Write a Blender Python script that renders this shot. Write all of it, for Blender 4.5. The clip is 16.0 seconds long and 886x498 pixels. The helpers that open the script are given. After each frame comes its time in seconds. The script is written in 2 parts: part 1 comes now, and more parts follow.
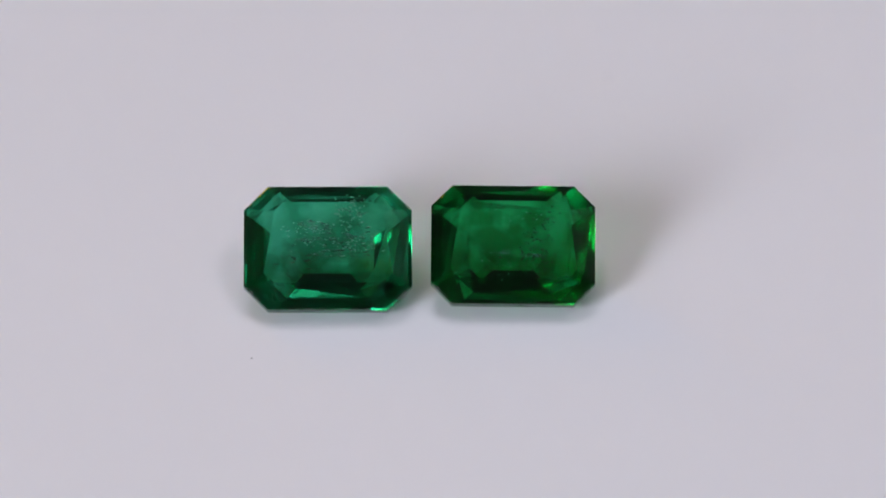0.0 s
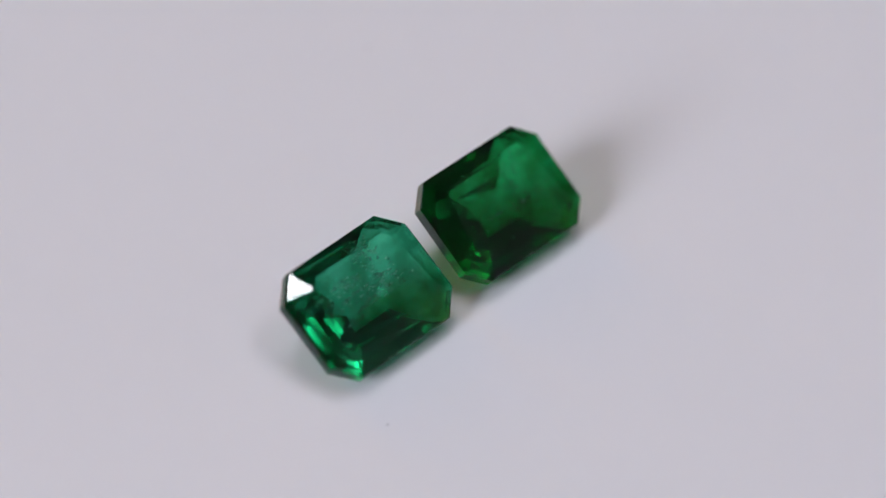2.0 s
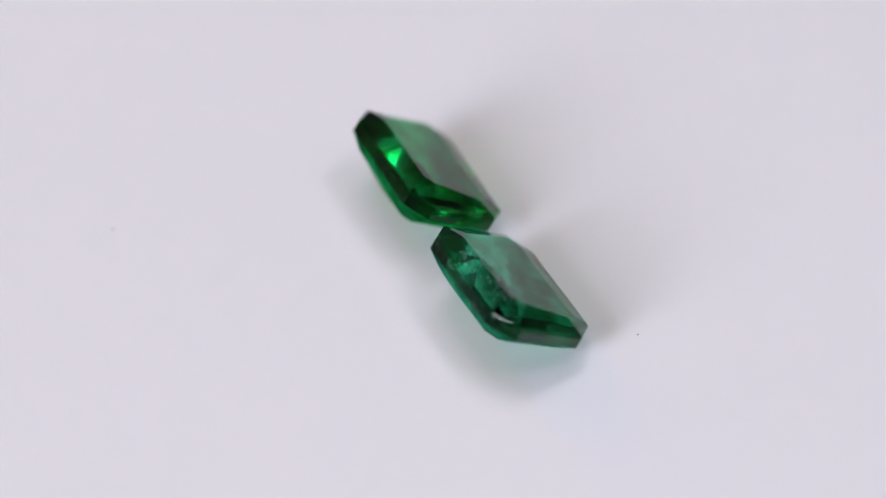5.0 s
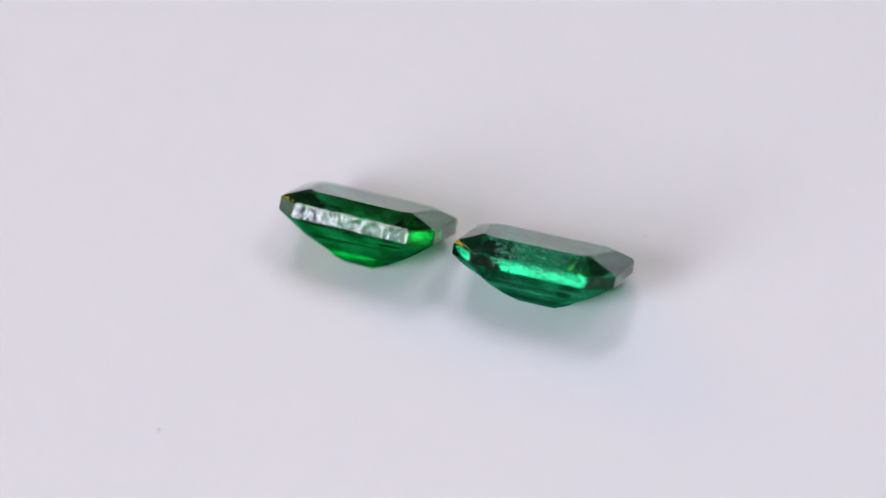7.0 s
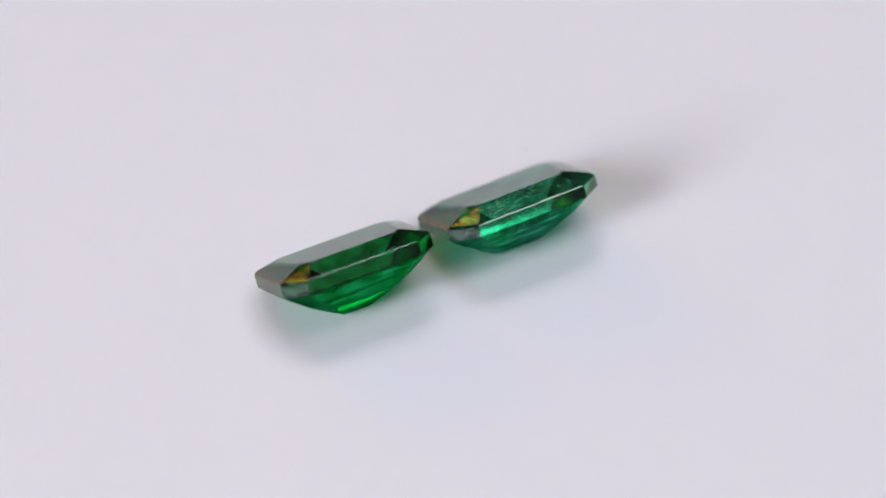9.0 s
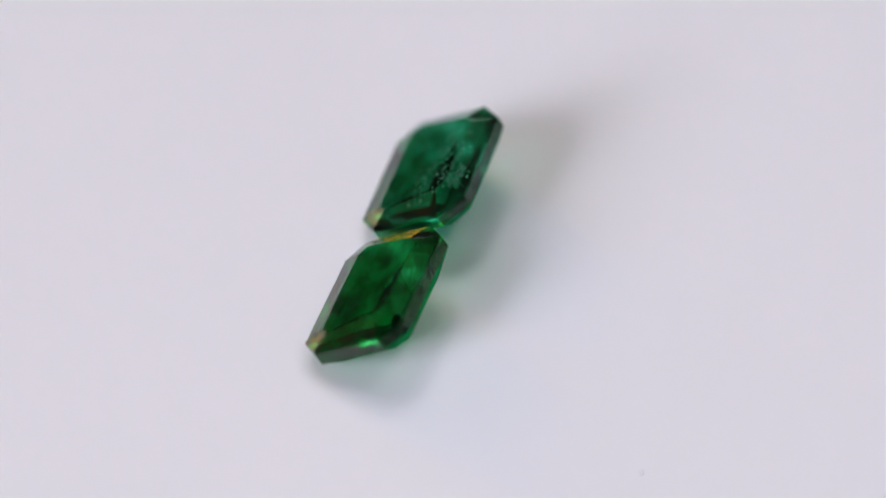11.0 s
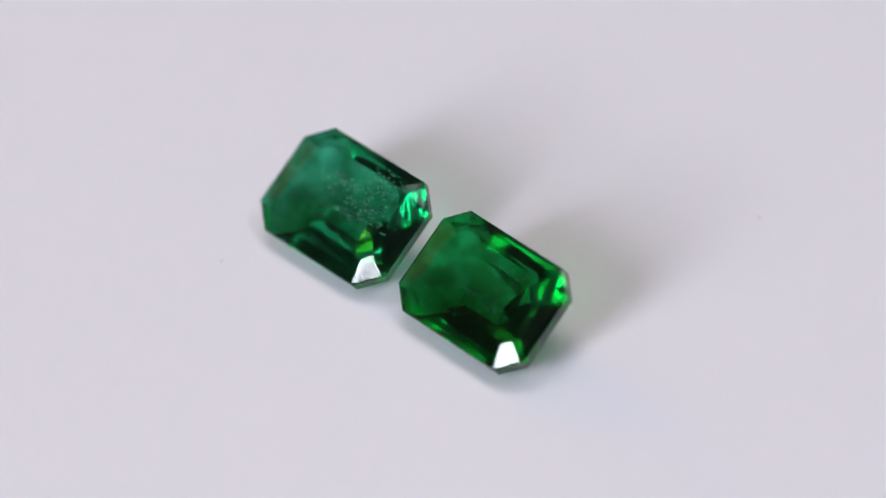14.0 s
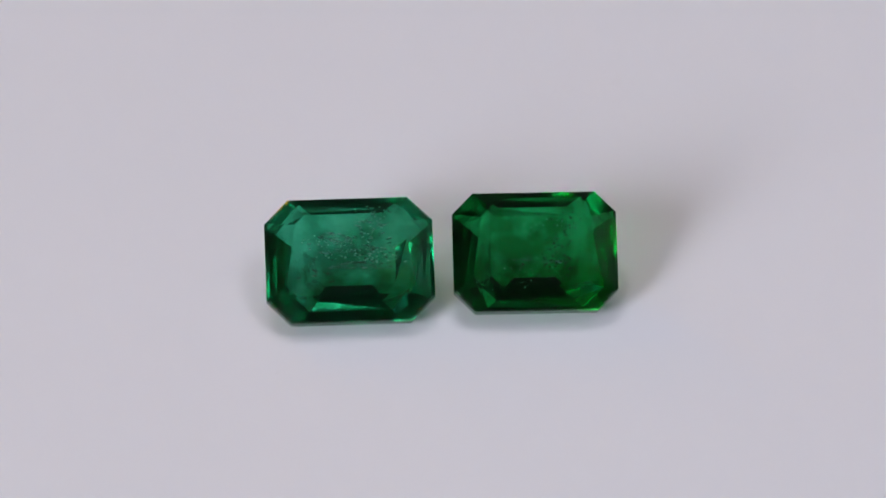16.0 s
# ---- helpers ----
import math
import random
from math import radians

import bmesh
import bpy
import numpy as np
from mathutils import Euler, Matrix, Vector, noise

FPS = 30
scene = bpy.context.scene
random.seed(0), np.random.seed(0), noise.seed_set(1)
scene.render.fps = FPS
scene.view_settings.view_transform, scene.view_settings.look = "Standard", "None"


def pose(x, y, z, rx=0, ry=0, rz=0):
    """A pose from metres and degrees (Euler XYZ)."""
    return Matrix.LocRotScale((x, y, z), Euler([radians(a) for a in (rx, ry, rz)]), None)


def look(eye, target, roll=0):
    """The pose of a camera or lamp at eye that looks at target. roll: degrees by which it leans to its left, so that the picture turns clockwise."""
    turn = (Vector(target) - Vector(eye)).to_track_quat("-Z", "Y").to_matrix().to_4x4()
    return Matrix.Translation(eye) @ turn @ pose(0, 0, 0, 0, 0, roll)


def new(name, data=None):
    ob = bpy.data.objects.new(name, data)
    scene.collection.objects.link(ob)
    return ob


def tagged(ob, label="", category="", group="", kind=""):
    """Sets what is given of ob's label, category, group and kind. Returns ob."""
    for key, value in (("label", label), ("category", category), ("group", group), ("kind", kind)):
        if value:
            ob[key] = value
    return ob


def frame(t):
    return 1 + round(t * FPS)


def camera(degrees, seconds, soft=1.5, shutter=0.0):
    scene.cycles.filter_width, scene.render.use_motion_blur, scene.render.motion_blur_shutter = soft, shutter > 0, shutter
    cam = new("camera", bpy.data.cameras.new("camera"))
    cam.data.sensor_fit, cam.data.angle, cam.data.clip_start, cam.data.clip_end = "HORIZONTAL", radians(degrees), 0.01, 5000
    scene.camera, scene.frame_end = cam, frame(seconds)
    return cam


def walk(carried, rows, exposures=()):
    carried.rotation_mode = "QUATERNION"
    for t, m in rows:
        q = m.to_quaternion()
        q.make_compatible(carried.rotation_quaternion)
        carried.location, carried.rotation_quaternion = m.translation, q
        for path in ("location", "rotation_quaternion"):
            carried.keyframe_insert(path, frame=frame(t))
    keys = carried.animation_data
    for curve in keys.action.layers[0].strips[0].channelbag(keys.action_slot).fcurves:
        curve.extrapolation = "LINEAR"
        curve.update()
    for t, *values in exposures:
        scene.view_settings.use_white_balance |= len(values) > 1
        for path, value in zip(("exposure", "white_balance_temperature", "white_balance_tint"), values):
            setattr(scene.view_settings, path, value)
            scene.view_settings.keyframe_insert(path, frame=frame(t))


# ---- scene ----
MM = 0.001

# camera: a long macro lens, looking down at 44 degrees from 0.18 m
cam = camera(12.29, 16.0, soft=1.6)
EYE = (0.0, -0.12430, 0.12217)
walk(cam, [(0.0, look(EYE, (0, 0, 0))), (16.0, look(EYE, (0, 0, 0)))],
     exposures=[(0.0, 0.93, 6040, 17), (2.0, 0.89, 6040, 17), (3.0, 1.15, 6040, 17), (4.0, 1.22, 6040, 17), (8.0, 1.25, 6040, 17), (11.5, 1.19, 6040, 17), (14.0, 1.17, 6040, 17), (14.5, 1.15, 6040, 17), (15.5, 0.92, 6040, 17), (16.0, 0.90, 6040, 17)])
cam.data.dof.use_dof = True
cam.data.dof.focus_distance = 0.1709
cam.data.dof.aperture_fstop = 19.0

# the turntable's turn in degrees and the drift of its middle in mm
TURN = [
    (0.0, 29.95, -0.906, -1.953),
    (0.5, 41.04, -0.513, -1.935),
    (1.0, 51.42, -0.521, -2.215),
    (1.5, 62.77, -0.708, -2.514),
    (2.0, 73.88, -0.354, -2.110),
    (2.5, 85.76, -0.087, -2.015),
    (3.0, 95.79, 0.061, -2.052),
    (3.5, 108.80, 0.491, -1.827),
    (4.0, 121.03, 0.832, -1.304),
    (4.5, 133.25, 0.999, -0.934),
    (5.0, 145.46, 1.031, -0.688),
    (5.5, 157.46, 1.014, -0.529),
    (6.0, 169.05, 0.914, -0.540),
    (6.5, 180.02, 0.744, -0.754),
    (7.0, 190.39, 0.506, -1.171),
    (7.5, 199.10, 0.314, -1.012),
    (8.0, 211.67, -0.010, -0.293),
    (8.5, 223.67, -0.501, -0.293),
    (9.0, 236.60, -0.752, -0.889),
    (9.5, 248.74, -0.968, -1.226),
    (10.0, 260.10, -1.149, -1.302),
    (10.5, 270.98, -1.317, -1.240),
    (11.0, 281.68, -1.602, -1.063),
    (11.5, 292.52, -1.815, -1.071),
    (12.0, 303.49, -2.026, -1.226),
    (12.5, 313.61, -2.100, -0.782),
    (13.0, 326.59, -1.877, -0.968),
    (13.5, 336.77, -1.531, -1.573),
    (14.0, 347.94, -1.172, -2.076),
    (14.5, 358.13, -0.623, -2.217),
    (15.0, 370.21, -0.316, -2.431),
    (15.5, 380.19, -0.156, -2.727),
    (16.0, 392.29, 0.003, -2.511),
]

# ---- light ----
world = bpy.data.worlds.new("world")
scene.world = world
world.use_nodes = True
sky = world.node_tree.nodes.new("ShaderNodeTexSky")
sky.sky_type = "NISHITA"
sky.sun_disc = False
sky.sun_elevation, sky.sun_rotation = radians(35), radians(200)
world.node_tree.nodes["Background"].inputs["Strength"].default_value = 0.1
world.node_tree.links.new(sky.outputs[0], world.node_tree.nodes["Background"].inputs["Color"])


def area_lamp(name, m, w, h, watts, colour):
    data = bpy.data.lights.new(name, "AREA")
    data.shape, data.size, data.size_y, data.energy, data.color = "RECTANGLE", w, h, watts, colour
    ob = new(name, data)
    ob.matrix_world = m
    return ob


# daylight in the opening of the window, then the downlight and added fill lights
WIN_X, WIN_Y0, WIN_Y1, WIN_Z0, WIN_Z1 = -1.2, -1.60, -0.76, 0.30, 1.36
area_lamp("window_daylight", look((WIN_X - 0.06, (WIN_Y0 + WIN_Y1) / 2, (WIN_Z0 + WIN_Z1) / 2), (0, (WIN_Y0 + WIN_Y1) / 2, (WIN_Z0 + WIN_Z1) / 2)),
          WIN_Y1 - WIN_Y0, WIN_Z1 - WIN_Z0, 29.5, (0.95, 0.97, 1.0))
# an added dim light in a second opening, for the tables' milky sheen
DIM_Y0, DIM_Y1, DIM_Z0, DIM_Z1 = 0.12, 0.75, 0.70, 1.05
area_lamp("dim_fill_light", look((WIN_X - 0.06, (DIM_Y0 + DIM_Y1) / 2, (DIM_Z0 + DIM_Z1) / 2), (0, (DIM_Y0 + DIM_Y1) / 2, (DIM_Z0 + DIM_Z1) / 2)),
          DIM_Y1 - DIM_Y0, DIM_Z1 - DIM_Z0, 0.20, (0.97, 0.98, 1.0))
CEIL = 1.75
# a downlight: x, y, size, watts
SPOTS = ((-0.319, 0.308, 0.12, 0.9),)
for x, y, size, watts in SPOTS:
    area_lamp("downlight_glow", pose(x, y, CEIL - 0.095), size, size, watts, (1.0, 0.98, 0.96))
# overhead panels added to soften the shadows: x, y, width, depth, watts
FILL_PANELS = ((-0.09, 0.72, 0.9, 0.58, 3.2), (0.72, -0.10, 0.42, 0.80, 2.6))
for x, y, wide, deep, watts in FILL_PANELS:
    area_lamp("fill_panel_light", pose(x, y, CEIL - 0.075), wide, deep, watts, (1.0, 0.98, 0.96))


# ---- materials ----
def material(name):
    mat = bpy.data.materials.new(name)
    mat.use_nodes = True
    nodes, links = mat.node_tree.nodes, mat.node_tree.links
    return mat, nodes, links, nodes["Principled BSDF"]


def surface(name, colour, rough=0.5, metal=0.0, vary=0.06, scale=40.0, bump=0.05, fine=600.0, depth=0.0002):
    """Painted or moulded surface with two scales of variation and a fine relief."""
    mat, nodes, links, bsdf = material(name)
    co = nodes.new("ShaderNodeTexCoord")
    big = nodes.new("ShaderNodeTexNoise")
    big.inputs["Scale"].default_value, big.inputs["Detail"].default_value = scale, 6
    small = nodes.new("ShaderNodeTexNoise")
    small.inputs["Scale"].default_value, small.inputs["Detail"].default_value = fine, 4
    links.new(co.outputs["Object"], big.inputs["Vector"])
    links.new(co.outputs["Object"], small.inputs["Vector"])
    ramp = nodes.new("ShaderNodeMix")
    ramp.data_type = "RGBA"
    ramp.inputs[6].default_value = (*[c * (1 - vary) for c in colour], 1)
    ramp.inputs[7].default_value = (*[min(1, c * (1 + vary)) for c in colour], 1)
    links.new(big.outputs["Fac"], ramp.inputs["Factor"])
    links.new(ramp.outputs[2], bsdf.inputs["Base Color"])
    bsdf.inputs["Roughness"].default_value, bsdf.inputs["Metallic"].default_value = rough, metal
    node = nodes.new("ShaderNodeBump")
    node.inputs["Strength"].default_value, node.inputs["Distance"].default_value = bump, depth
    links.new(small.outputs["Fac"], node.inputs["Height"])
    links.new(node.outputs[0], bsdf.inputs["Normal"])
    return mat


def emerald_material(name, light, deep, scale, relief=0.0, rough=0.0):
    """Clear green beryl, its colour zoned in soft clouds, the polish slightly worn."""
    mat, nodes, links, bsdf = material(name)
    co = nodes.new("ShaderNodeTexCoord")
    cloud = nodes.new("ShaderNodeTexNoise")
    cloud.inputs["Scale"].default_value, cloud.inputs["Detail"].default_value = scale, 4
    links.new(co.outputs["Object"], cloud.inputs["Vector"])
    span = nodes.new("ShaderNodeMapRange")
    span.inputs["From Min"].default_value, span.inputs["From Max"].default_value = 0.35, 0.65
    links.new(cloud.outputs["Fac"], span.inputs["Value"])
    mix = nodes.new("ShaderNodeMix")
    mix.data_type = "RGBA"
    mix.inputs[6].default_value, mix.inputs[7].default_value = (*light, 1), (*deep, 1)
    links.new(span.outputs[0], mix.inputs["Factor"])
    links.new(mix.outputs[2], bsdf.inputs["Base Color"])
    bsdf.inputs["Transmission Weight"].default_value = 1.0
    bsdf.inputs["IOR"].default_value = 1.58
    bsdf.inputs["Roughness"].default_value = rough
    if relief:
        worn = nodes.new("ShaderNodeTexNoise")
        worn.inputs["Scale"].default_value, worn.inputs["Detail"].default_value = 2600, 5
        links.new(co.outputs["Object"], worn.inputs["Vector"])
        node = nodes.new("ShaderNodeBump")
        node.inputs["Strength"].default_value, node.inputs["Distance"].default_value = relief, 0.00004
        links.new(worn.outputs["Fac"], node.inputs["Height"])
        links.new(node.outputs[0], bsdf.inputs["Normal"])
    return mat


def deep_material(name, light, deep, scale, relief=0.6):
    """The lower facets: every turn of the light inside the stone deepens its green; fine growth ripples in the polish."""
    mat, nodes, links, bsdf = material(name)
    nodes.remove(bsdf)
    glass = nodes.new("ShaderNodeBsdfGlass")
    glass.inputs["IOR"].default_value, glass.inputs["Roughness"].default_value = 1.58, 0.0
    links.new(glass.outputs[0], nodes["Material Output"].inputs["Surface"])
    co = nodes.new("ShaderNodeTexCoord")
    cloud = nodes.new("ShaderNodeTexNoise")
    cloud.inputs["Scale"].default_value, cloud.inputs["Detail"].default_value = scale, 5
    links.new(co.outputs["Object"], cloud.inputs["Vector"])
    span = nodes.new("ShaderNodeMapRange")
    span.inputs["From Min"].default_value, span.inputs["From Max"].default_value = 0.40, 0.60
    links.new(cloud.outputs["Fac"], span.inputs["Value"])
    mix = nodes.new("ShaderNodeMix")
    mix.data_type = "RGBA"
    mix.inputs[6].default_value, mix.inputs[7].default_value = (*light, 1), (*deep, 1)
    links.new(span.outputs[0], mix.inputs["Factor"])
    links.new(mix.outputs[2], glass.inputs["Color"])
    worn = nodes.new("ShaderNodeTexNoise")
    worn.inputs["Scale"].default_value, worn.inputs["Detail"].default_value, worn.inputs["Roughness"].default_value = 5000, 4, 0.6
    links.new(co.outputs["Object"], worn.inputs["Vector"])
    node = nodes.new("ShaderNodeBump")
    node.inputs["Strength"].default_value, node.inputs["Distance"].default_value = relief, 0.000007
    links.new(worn.outputs["Fac"], node.inputs["Height"])
    links.new(node.outputs[0], glass.inputs["Normal"])
    return mat


def glow(name, colour, strength):
    mat, nodes, links, bsdf = material(name)
    bsdf.inputs["Base Color"].default_value = (*colour, 1)
    bsdf.inputs["Emission Color"].default_value = (*colour, 1)
    bsdf.inputs["Emission Strength"].default_value = strength
    return mat


ACRYLIC = surface("white_acrylic", (0.76, 0.75, 0.77), 0.38, vary=0.015, scale=60, bump=0.02, fine=3000, depth=0.00002)
WALL = surface("wall_paint", (0.035, 0.0345, 0.034), 0.85, vary=0.05, scale=3, fine=200)
GREY_WALL = surface("grey_wall_paint", (0.17, 0.168, 0.165), 0.85, vary=0.05, scale=3, fine=200)
CEILING = surface("ceiling_paint", (0.06, 0.06, 0.059), 0.9, vary=0.03, scale=3, fine=200)
FLOOR = surface("floor_lino", (0.22, 0.21, 0.20), 0.5, vary=0.12, scale=6, fine=300)
DESK = surface("desk_laminate", (0.07, 0.068, 0.066), 0.45, vary=0.05, scale=8, fine=400)
DARK = surface("black_plastic", (0.03, 0.03, 0.032), 0.5, vary=0.1, scale=30)
FRAME = surface("frame_paint", (0.55, 0.55, 0.54), 0.5, vary=0.05, scale=10)
DUST = surface("dust", (0.10, 0.09, 0.09), 0.9, vary=0.3, scale=4000)
GLOW_DIM = glow("amber_glint_glow", (1.0, 0.55, 0.06), 2.8)
GLOW_WARM = glow("warm_diffuser", (1.0, 0.52, 0.06), 3.2)
EMERALD_A = emerald_material("emerald_bluish", (0.48, 0.89, 0.78), (0.40, 0.84, 0.69), 500)
EMERALD_B = emerald_material("emerald_green", (0.25, 0.85, 0.60), (0.18, 0.79, 0.52), 450)
GIRDLE_A = emerald_material("emerald_bluish_girdle", (0.05, 0.42, 0.23), (0.02, 0.24, 0.11), 900, 0.5, 0.07)
GIRDLE_B = emerald_material("emerald_green_girdle", (0.03, 0.40, 0.14), (0.012, 0.22, 0.06), 900, 0.5, 0.07)
for _mat in (GIRDLE_A, GIRDLE_B):
    _mat.node_tree.nodes["Principled BSDF"].inputs["Specular IOR Level"].default_value = 0.28
PAVILION_A = deep_material("emerald_bluish_deep", (0.092, 0.58, 0.36), (0.028, 0.32, 0.165), 800, 0.7)
PAVILION_B = deep_material("emerald_deep_green", (0.034, 0.51, 0.185), (0.011, 0.27, 0.065), 800, 0.9)
FLECK = surface("dark_inclusion", (0.01, 0.03, 0.02), 0.7, vary=0.4, scale=3000)
FEATHER, _n, _l, _b = material("feather_sheet")
_b.inputs["Base Color"].default_value = (0.46, 0.66, 0.57, 1)
_b.inputs["Roughness"].default_value = 0.5
_noise = _n.new("ShaderNodeTexNoise")
_noise.inputs["Scale"].default_value, _noise.inputs["Detail"].default_value = 2500, 6
_co = _n.new("ShaderNodeTexCoord")
_l.new(_co.outputs["Object"], _noise.inputs["Vector"])
_span = _n.new("ShaderNodeMapRange")
_span.inputs["From Min"].default_value, _span.inputs["From Max"].default_value, _span.inputs["To Max"].default_value = 0.42, 0.70, 0.5
_l.new(_noise.outputs["Fac"], _span.inputs["Value"])
_l.new(_span.outputs[0], _b.inputs["Alpha"])
VEIL = surface("pale_inclusion", (0.24, 0.46, 0.36), 0.6, vary=0.3, scale=3000)


# ---- building ----
def mesh_of(name, bm):
    data = bpy.data.meshes.new(name)
    bmesh.ops.recalc_face_normals(bm, faces=bm.faces)
    bm.to_mesh(data)
    bm.free()
    return data


def thing(name, label, category, bm=None, mat=None, group="", kind=""):
    ob = new(name, mesh_of(name, bm) if bm else None)
    if mat:
        ob.data.materials.append(mat)
    return tagged(ob, label, category, group, kind)


def part(name, bm, mat, parent, label=""):
    ob = new(name, mesh_of(name, bm))
    ob.data.materials.append(mat)
    ob.parent = parent
    return tagged(ob, label)


def box(bm, x0, y0, z0, x1, y1, z1, bevel=0.0):
    made = bmesh.ops.create_cube(bm, size=1.0, matrix=Matrix.Translation(((x0 + x1) / 2, (y0 + y1) / 2, (z0 + z1) / 2)) @ Matrix.Diagonal((x1 - x0, y1 - y0, z1 - z0, 1)))
    if bevel:
        edges = {e for v in made["verts"] for e in v.link_edges}
        bmesh.ops.bevel(bm, geom=list(edges), offset=bevel, segments=2, affect="EDGES", profile=0.5)
    return bm


def lathe(bm, profile, steps=96):
    """A closed solid of revolution from (radius, z) pairs, from the axis to the axis."""
    rings = []
    for r, z in profile:
        if r == 0:
            rings.append([bm.verts.new((0, 0, z))])
        else:
            rings.append([bm.verts.new((r * math.cos(2 * math.pi * k / steps), r * math.sin(2 * math.pi * k / steps), z)) for k in range(steps)])
    for a, b in zip(rings, rings[1:]):
        for k in range(steps):
            n = (k + 1) % steps
            if len(a) == 1:
                bm.faces.new((a[0], b[k], b[n]))
            elif len(b) == 1:
                bm.faces.new((a[k], b[0], a[n]))
            else:
                bm.faces.new((a[k], b[k], b[n], a[n]))
    return bm


# ---- the room round the turntable ----
X0, X1, Y0, Y1, FLOOR_Z = -1.2, 1.6, -2.0, 1.06, -0.78


def room():
    t = 0.12
    thing("floor", "grey lino floor of the room", "floor", box(bmesh.new(), X0 - t, Y0 - t, FLOOR_Z - t, X1 + t, Y1 + t, FLOOR_Z), FLOOR, kind="structure")
    thing("ceiling", "plain dark grey painted ceiling", "ceiling", box(bmesh.new(), X0 - t, Y0 - t, CEIL, X1 + t, Y1 + t, CEIL + t), CEILING, kind="structure")
    for name, b in (("wall_north", (X0 - t, Y1, FLOOR_Z, X1 + t, Y1 + t, CEIL)), ("wall_south", (X0 - t, Y0 - t, FLOOR_Z, X1 + t, Y0, CEIL)),
                    ("wall_east", (X1, Y0, FLOOR_Z, X1 + t, Y1, CEIL))):
        grey = name == "wall_east"
        thing(name, "plain grey painted room wall" if grey else "plain dark grey painted room wall", "wall", box(bmesh.new(), *b), GREY_WALL if grey else WALL, kind="structure")
    bm = bmesh.new()
    for b in ((X0 - t, Y0, FLOOR_Z, X0, WIN_Y1, WIN_Z0), (X0 - t, Y0, WIN_Z1, X0, WIN_Y1, CEIL), (X0 - t, Y0, WIN_Z0, X0, WIN_Y0, WIN_Z1), (X0 - t, WIN_Y1, FLOOR_Z, X0, DIM_Y0, CEIL),
              (X0 - t, DIM_Y0, FLOOR_Z, X0, DIM_Y1, DIM_Z0), (X0 - t, DIM_Y0, DIM_Z1, X0, DIM_Y1, CEIL), (X0 - t, DIM_Y1, FLOOR_Z, X0, Y1, CEIL)):
        box(bm, *b)
    thing("wall_west", "grey painted wall with a window and an added opening", "wall", bm, GREY_WALL, kind="structure")
    # the second opening is added to hold the dim fill light
    for name, label, bars, y0, y1, z0, z1 in (("window_1", "wide daylit window with upright glazing bars", 3, WIN_Y0, WIN_Y1, WIN_Z0, WIN_Z1),
                                              ("fill_opening", "small dim opening with glazing bars, added for fill light", 2, DIM_Y0, DIM_Y1, DIM_Z0, DIM_Z1)):
        window = thing(name, label, "window", kind="structure")
        for k in range(bars + 1):
            y = y0 + (y1 - y0) * k / bars
            part("glazing_bar", box(bmesh.new(), X0 - 0.045, y - 0.02, z0, X0 - 0.01, y + 0.02, z1, 0.004), FRAME, window)
        for z in (z0, z1):
            part("window_rail", box(bmesh.new(), X0 - 0.045, y0, z - 0.02, X0 - 0.005, y1, z + 0.02, 0.004), FRAME, window)
    for x, y, size, watts in SPOTS:
        h = size / 2 + 0.02
        spot = thing("downlight", "square white ceiling downlight", "ceiling light")
        part("housing", box(bmesh.new(), -h, -h, -0.09, h, h, 0.0, 0.004), FRAME, spot)
        spot.matrix_world = pose(x, y, CEIL)
    # unseen luminous panels, added only as fill from above
    for x, y, wide, deep, watts in FILL_PANELS:
        panel = thing("fill_panel", "oblong white luminous panel added as overhead fill light", "ceiling light", group="ceiling panels")
        part("housing", box(bmesh.new(), -wide / 2 - 0.01, -deep / 2 - 0.01, -0.07, wide / 2 + 0.01, deep / 2 + 0.01, 0.0, 0.006), FRAME, panel)
        panel.matrix_world = pose(x, y, CEIL)
    warm = thing("wall_lamp", "warm orange glowing wall lamp in a dark frame", "wall lamp")
    part("diffuser", box(bmesh.new(), -0.16, -0.03, -0.115, 0.16, 0.0, 0.115, 0.01), GLOW_WARM, warm, "orange glowing diffuser")
    for b in ((-0.175, -0.04, -0.135, 0.175, 0.0, -0.117), (-0.175, -0.04, 0.117, 0.175, 0.0, 0.135), (-0.175, -0.04, -0.116, -0.162, 0.0, 0.116), (0.162, -0.04, -0.116, 0.175, 0.0, 0.116)):
        part("frame_bar", box(bmesh.new(), *b, 0.004), DARK, warm)
    warm.matrix_world = pose(-1.02, Y1 - 0.001, 0.18)
    # a second glow, added for orange glints that the warm lamp misses
    amber_glow = thing("wall_lamp", "tall amber glowing panel added for orange glints", "wall lamp")
    part("diffuser", box(bmesh.new(), -0.165, -0.03, -0.30, 0.165, 0.0, 0.30, 0.01), GLOW_DIM, amber_glow, "amber glowing face")
    amber_glow.matrix_world = pose(-0.935, Y1 - 0.001, 0.72)
    desk = thing("desk", "dark grey laminate desk under the turntable", "desk")
    part("desktop", box(bmesh.new(), -0.6, -0.5, -0.055, 0.6, 0.4, -0.03, 0.004), DESK, desk)
    for x in (-0.57, 0.57):
        for y in (-0.47, 0.37):
            part("leg", box(bmesh.new(), x - 0.02, y - 0.02, FLOOR_Z, x + 0.02, y + 0.02, -0.055, 0.003), DARK, desk)


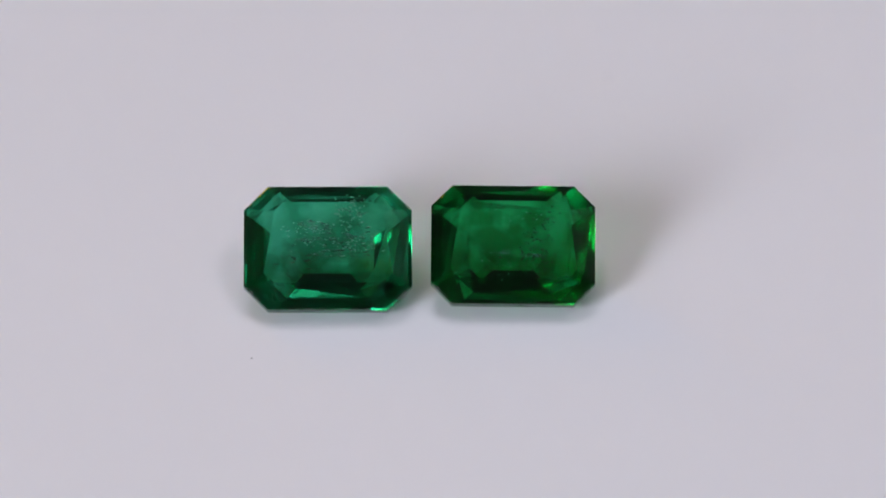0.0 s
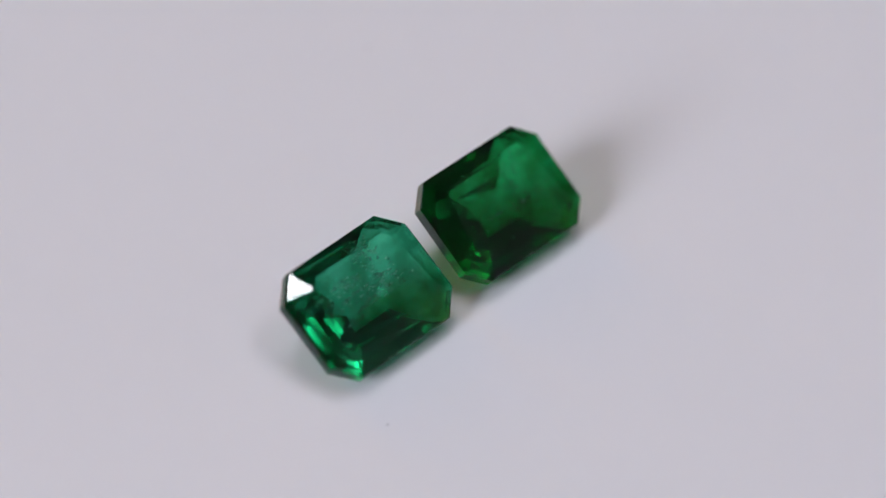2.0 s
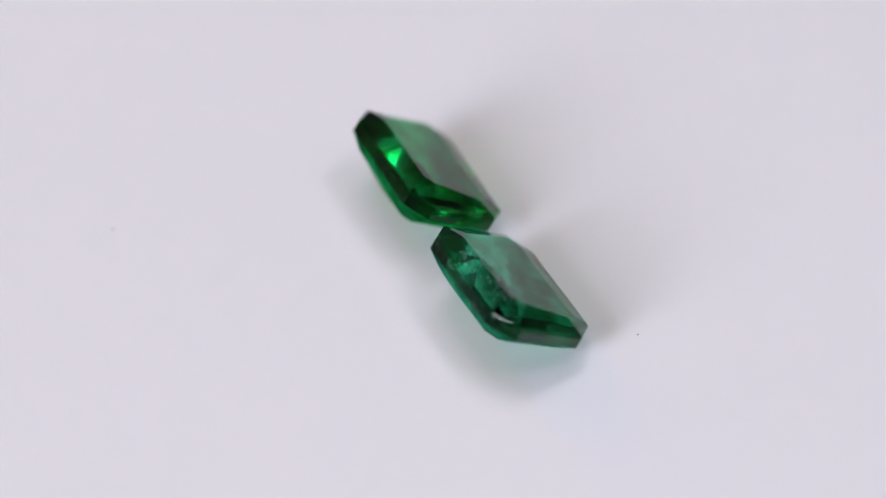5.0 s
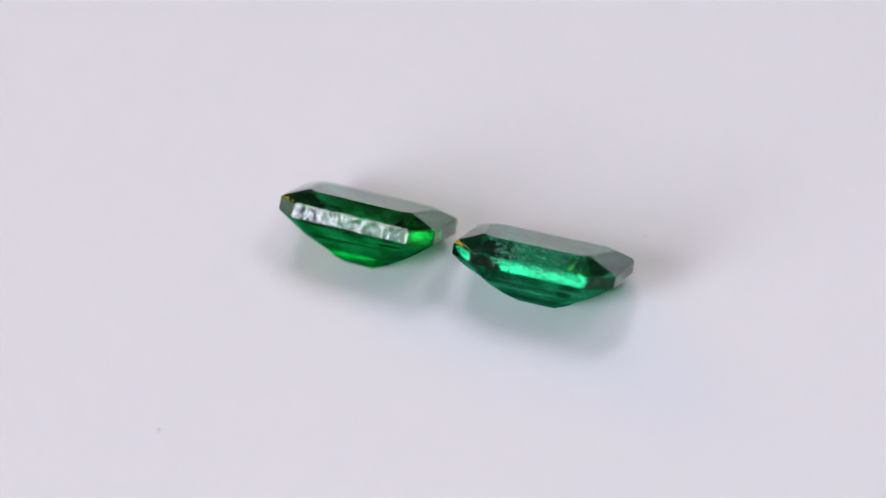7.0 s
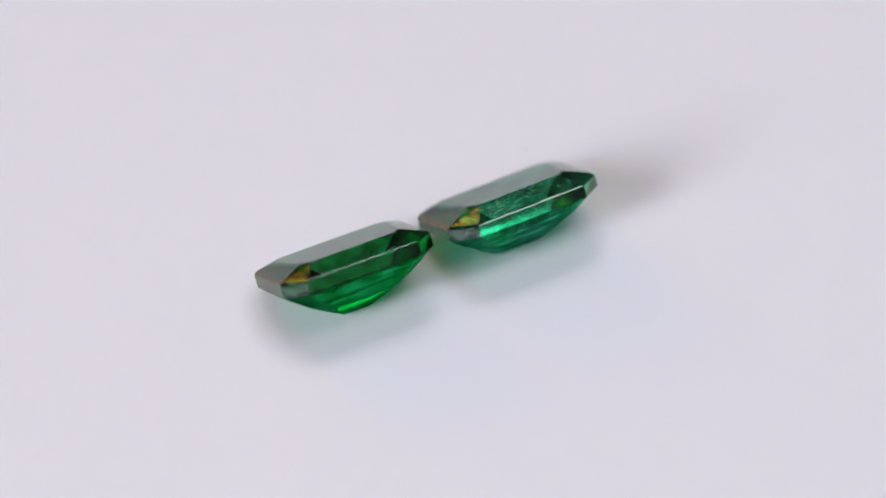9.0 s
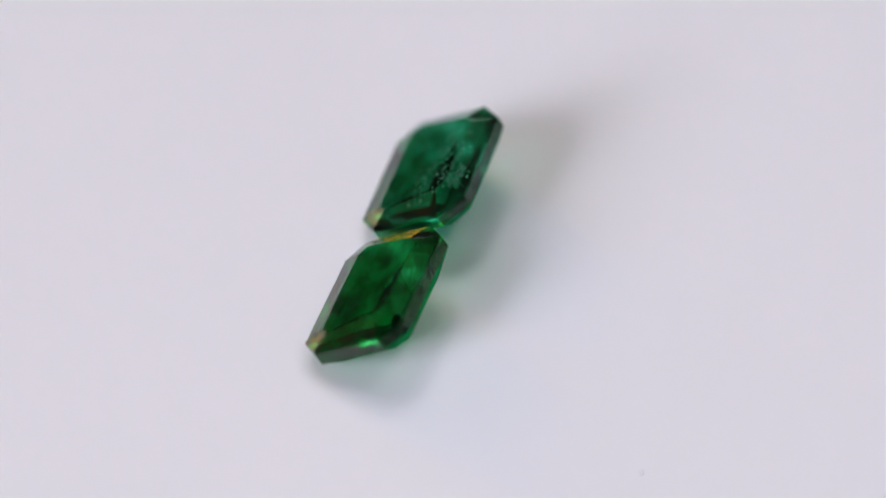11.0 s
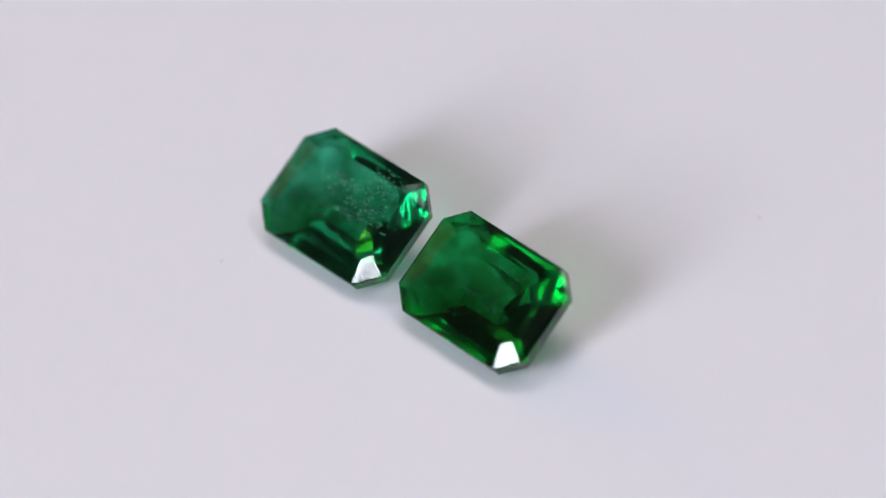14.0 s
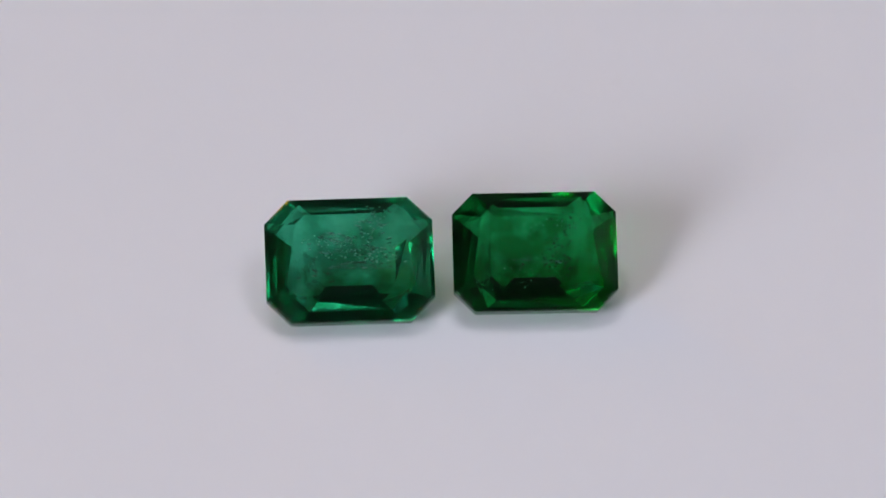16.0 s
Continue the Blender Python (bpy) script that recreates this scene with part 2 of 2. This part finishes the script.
def turntable():
    base = thing("turntable", "round glossy white acrylic turntable with specks of dust", "turntable")
    part("platter", lathe(bmesh.new(), [(0, 0), (0.043, 0), (0.0445, -0.0006), (0.045, -0.002), (0.045, -0.007), (0.044, -0.008), (0, -0.008)]), ACRYLIC, base)
    part("foot", lathe(bmesh.new(), [(0, -0.008), (0.036, -0.008), (0.036, -0.028), (0.034, -0.03), (0, -0.03)]), DARK, base)
    rnd = random.Random(4)
    for x, y, r in ((13.5, 7.0, 0.06), (-8.3, -0.4, 0.04)):
        bm = bmesh.new()
        bmesh.ops.create_icosphere(bm, subdivisions=1, radius=r * MM)
        for v in bm.verts:
            v.co *= rnd.uniform(0.6, 1.2)
            v.co.z = max(0, v.co.z * 0.6)
        ob = part("dust_speck", bm, DUST, base)
        ob.location = (x * MM, y * MM, 0)
    return base


# ---- the stones ----
def octagon(l0, l1, w0, w1, c, cw, z):
    """Eight corners of an oblong with cut corners: l0, l1 to the ends, w0, w1 to the sides."""
    return [(l1 - c, w1, z), (l1, w1 - cw, z), (l1, -w0 + cw, z), (l1 - c, -w0, z), (-l0 + c, -w0, z), (-l0, -w0 + cw, z), (-l0, w1 - cw, z), (-l0 + c, w1, z)]


def band(upper, lower):
    """The eight facets between two rings; corners that fall together make triangles."""
    bm = bmesh.new()
    for k in range(8):
        n = (k + 1) % 8
        ring = []
        for q in (upper[k], upper[n], lower[n], lower[k]):
            if q not in ring:
                ring.append(q)
        bm.faces.new([bm.verts.new([c * MM for c in q]) for q in ring])
    bmesh.ops.remove_doubles(bm, verts=bm.verts, dist=1e-7)
    return bm


def aim(bm, centre):
    for f in bm.faces:
        f.normal_update()
        if f.normal.dot(f.calc_center_median() - Vector(centre)) < 0:
            f.normal_flip()
    return bm


def stone(name, label, mat, worn, rough, L, W, C, table, shoulder, crown, lean, girdle, depth, keel):
    """An oblong step cut: table, crown of two steps, girdle and a pavilion of six uneven steps down to a keel."""
    gem = thing(name, label, "gemstone", group="pair of cut stones")
    l, w, c = L / 2, W / 2, C
    top = octagon(l - table[0], l - table[1], w - table[2], w - table[3], table[4], table[4], crown)
    top = [(x, y, z + lean * y) for x, y, z in top]
    end_in, side_in, end_z, side_z, cut = shoulder
    # the ends stay flat although the table leans, so its end edges run slightly askew
    slope0, slope1 = ((crown - end_z) / (inset - end_in) for inset in table[:2])
    for k, beside, slope, sign in ((1, 0, slope1, 1), (2, 3, slope1, 1), (5, 4, slope0, -1), (6, 7, slope0, -1)):
        x, y, z = top[k]
        shift = sign * (l - end_in - (z - end_z) / slope) - x
        top[k] = (x + shift, y, z)
        top[beside] = (top[beside][0] + shift, *top[beside][1:])
    mid = octagon(l - end_in, l - end_in, w - side_in, w - side_in, cut, cut, 0)
    mid = [(x, y, (end_z if k % 4 in (1, 2) else side_z)) for k, (x, y, z) in enumerate(mid)]
    rim = octagon(l, l, w, w, c, c, 0)
    low = octagon(l, l, w, w, c, c, -girdle)
    fall = depth - girdle
    steps = [low]
    uneven = random.Random(int(L * 1000))
    for inset, width, drop in ((0.11, 0.92, 0.135), (0.24, 0.82, 0.29), (0.40, 0.68, 0.46), (0.58, 0.50, 0.64), (0.78, 0.29, 0.83)):
        reach, side, cut_low = l - inset * (l - keel), w * width, c * (0.15 + 0.85 * width)
        ring = octagon(reach, reach, side, side, cut_low, cut_low, -girdle - drop * fall)
        steps.append([tuple(q + uneven.gauss(0, 0.022) for q in corner) for corner in ring])
    end = [(keel, 0, -depth)] * 4 + [(-keel, 0, -depth)] * 4
    steps.append(end)
    middle = (0, 0, -0.3 * MM)

    def facet_part(part_name, bm, mat=mat):
        aim(bm, middle)
        data = bpy.data.meshes.new(part_name)
        bm.to_mesh(data)
        bm.free()
        data.materials.append(mat)
        ob = new(part_name, data)
        ob.parent = gem
        return ob

    bm = bmesh.new()
    bm.faces.new([bm.verts.new([q * MM for q in v]) for v in top])
    facet_part("table_facet", bm)
    facet_part("crown", band(top, mid))
    facet_part("crown_rim", band(mid, rim))
    facet_part("girdle", band(rim, low), rough)
    bm = bmesh.new()
    for a, b in zip(steps, steps[1:]):
        piece = band(a, b)
        data = bpy.data.meshes.new("piece")
        piece.to_mesh(data)
        piece.free()
        bm.from_mesh(data)
        bpy.data.meshes.remove(data)
    bmesh.ops.remove_doubles(bm, verts=bm.verts, dist=1e-7)
    facet_part("pavilion", bm, worn)
    return gem, [Vector(q) * MM for q in rim + sum(steps, [])]


def flake(bm, rnd, centre, size, flat, along):
    """One irregular chip of foreign matter, stretched along the stone's growth lines."""
    made = bmesh.ops.create_icosphere(bm, subdivisions=1, radius=size * MM)
    turn = Euler((rnd.uniform(-0.5, 0.5), rnd.uniform(-0.5, 0.5), rnd.uniform(-0.35, 0.35))).to_matrix()
    for v in made["verts"]:
        q = Vector((v.co.x * along, v.co.y, v.co.z * flat)) * rnd.uniform(0.55, 1.3)
        v.co = turn @ q + Vector(centre) * MM


def inclusions(gem, name, label, mat, seed, count, spots, size, along):
    """A scatter of chips round the given spots: (x, y, z, spread x, spread y, spread z)."""
    rnd = random.Random(seed)
    bm = bmesh.new()
    for _ in range(count):
        x, y, z, sx, sy, sz = rnd.choice(spots)
        flake(bm, rnd, (rnd.gauss(x, sx), rnd.gauss(y, sy), rnd.gauss(z, sz)), size * rnd.uniform(0.4, 1.0) ** 2, 0.5, rnd.uniform(1, along))
    ob = part(name, bm, mat, gem, label)
    tagged(ob, kind="stuff")


def feather(gem, seed, x, y, z, length, height, lean):
    """A thin ragged healed crack along the stone, a few hundredths of a millimetre thick."""
    rnd = random.Random(seed)
    bm = bmesh.new()
    n = 14
    rows = []
    for side in (-0.006, 0.006):
        row = []
        for k in range(n + 1):
            u = k / n - 0.5
            rag = height * (1 - 3.4 * u * u) * rnd.uniform(0.7, 1.1)
            bend = 0.08 * math.sin(5 * u + seed)
            row.append([bm.verts.new(((x + u * length) * MM, (y + bend + side + lean * h) * MM, (z + h) * MM)) for h in (-rag / 2, 0.0, rag / 2)])
        rows.append(row)
    for k in range(n):
        for h in range(2):
            bm.faces.new((rows[0][k][h], rows[0][k + 1][h], rows[0][k + 1][h + 1], rows[0][k][h + 1]))
            bm.faces.new((rows[1][k][h], rows[1][k][h + 1], rows[1][k + 1][h + 1], rows[1][k + 1][h]))
        for h in (0, 2):
            bm.faces.new((rows[0][k][h], rows[0][k + 1][h], rows[1][k + 1][h], rows[1][k][h]))
    part("feather", bm, FEATHER, gem, "pale ragged feather inside the stone")


def resting(local, points):
    """The pose with the lowest corner set on the turntable."""
    drop = min((local @ q).z for q in points)
    return Matrix.Translation((0, 0, -drop)) @ local


room()
TABLE = turntable()
STONE_A, POINTS_A = stone("emerald", "bluish green step-cut emerald with pale veils and fine dark flecks", EMERALD_A, PAVILION_A, GIRDLE_A,
                          7.0, 5.29, 1.01, (1.03, 0.98, 1.08, 0.82, 0.40), (0.13, 0.05, 0.13, 0.07, 0.95), 0.51, 0.07, 0.48, 2.28, 0.78)
STONE_B, POINTS_B = stone("emerald", "deep green step-cut emerald with clusters of dark flecks", EMERALD_B, PAVILION_B, GIRDLE_B,
                          6.84, 5.04, 0.88, (0.98, 0.92, 1.03, 0.76, 0.38), (0.12, 0.05, 0.11, 0.06, 0.83), 0.45, 0.06, 0.57, 2.50, 0.60)
inclusions(STONE_A, "dark_flecks", "fine dark streaky flecks", FLECK, 3, 95,
           [(-0.3, 0.3, -0.1, 1.0, 0.22, 0.15), (0.9, -0.1, -0.1, 0.7, 0.15, 0.12), (-1.2, -0.5, -0.2, 0.4, 0.2, 0.1), (1.4, 0.4, 0.0, 0.4, 0.3, 0.1)], 0.032, 6.0)
inclusions(STONE_A, "pale_veil", "pale feathery veil", VEIL, 5, 260,
           [(-0.4, 0.8, -0.3, 0.8, 0.15, 0.2), (0.9, 1.5, -0.2, 0.35, 0.25, 0.12), (0.2, 0.2, -0.5, 0.9, 0.3, 0.2), (1.1, 0.1, -0.2, 0.5, 0.3, 0.1)], 0.045, 3.0)
for k, (x, y, z, length, height, lean) in enumerate(((0.1, 0.45, -0.25, 3.0, 0.5, 0.5), (0.4, -0.25, -0.35, 2.6, 0.6, 0.4), (-0.5, 1.0, -0.30, 1.6, 0.45, 0.7), (1.2, 1.55, -0.25, 1.0, 0.4, -0.6))):
    feather(STONE_A, k + 1, x, y, z, length, height, lean)
feather(STONE_B, 9, 0.2, -0.35, -0.35, 2.2, 0.35, 0.5)
inclusions(STONE_B, "dark_flecks", "clusters of dark grains", FLECK, 7, 230,
           [(0.9, 0.2, -0.1, 0.35, 0.4, 0.15), (1.5, 1.0, -0.05, 0.35, 0.3, 0.12), (1.0, -0.5, -0.2, 0.5, 0.25, 0.15)], 0.045, 1.8)
inclusions(STONE_B, "pale_grains", "scattered pale grains", VEIL, 9, 120,
           [(0.0, 1.2, -0.5, 1.0, 0.2, 0.15), (-0.5, -0.9, -0.4, 1.0, 0.25, 0.15)], 0.024, 1.6)
LOCAL_A = resting(pose(-3.443 * MM, 1.812 * MM, 0, 31.3, 1.07, -28.71), POINTS_A)
LOCAL_B = resting(pose(3.280 * MM, -1.968 * MM, 0, 33.3, 0.74, -29.99), POINTS_B)


def motions():
    turn = [(t, pose(x * MM, y * MM, 0, 0, 0, a)) for t, a, x, y in TURN]
    walk(TABLE, turn)
    walk(STONE_A, [(t, m @ LOCAL_A) for t, m in turn])
    walk(STONE_B, [(t, m @ LOCAL_B) for t, m in turn])


motions()
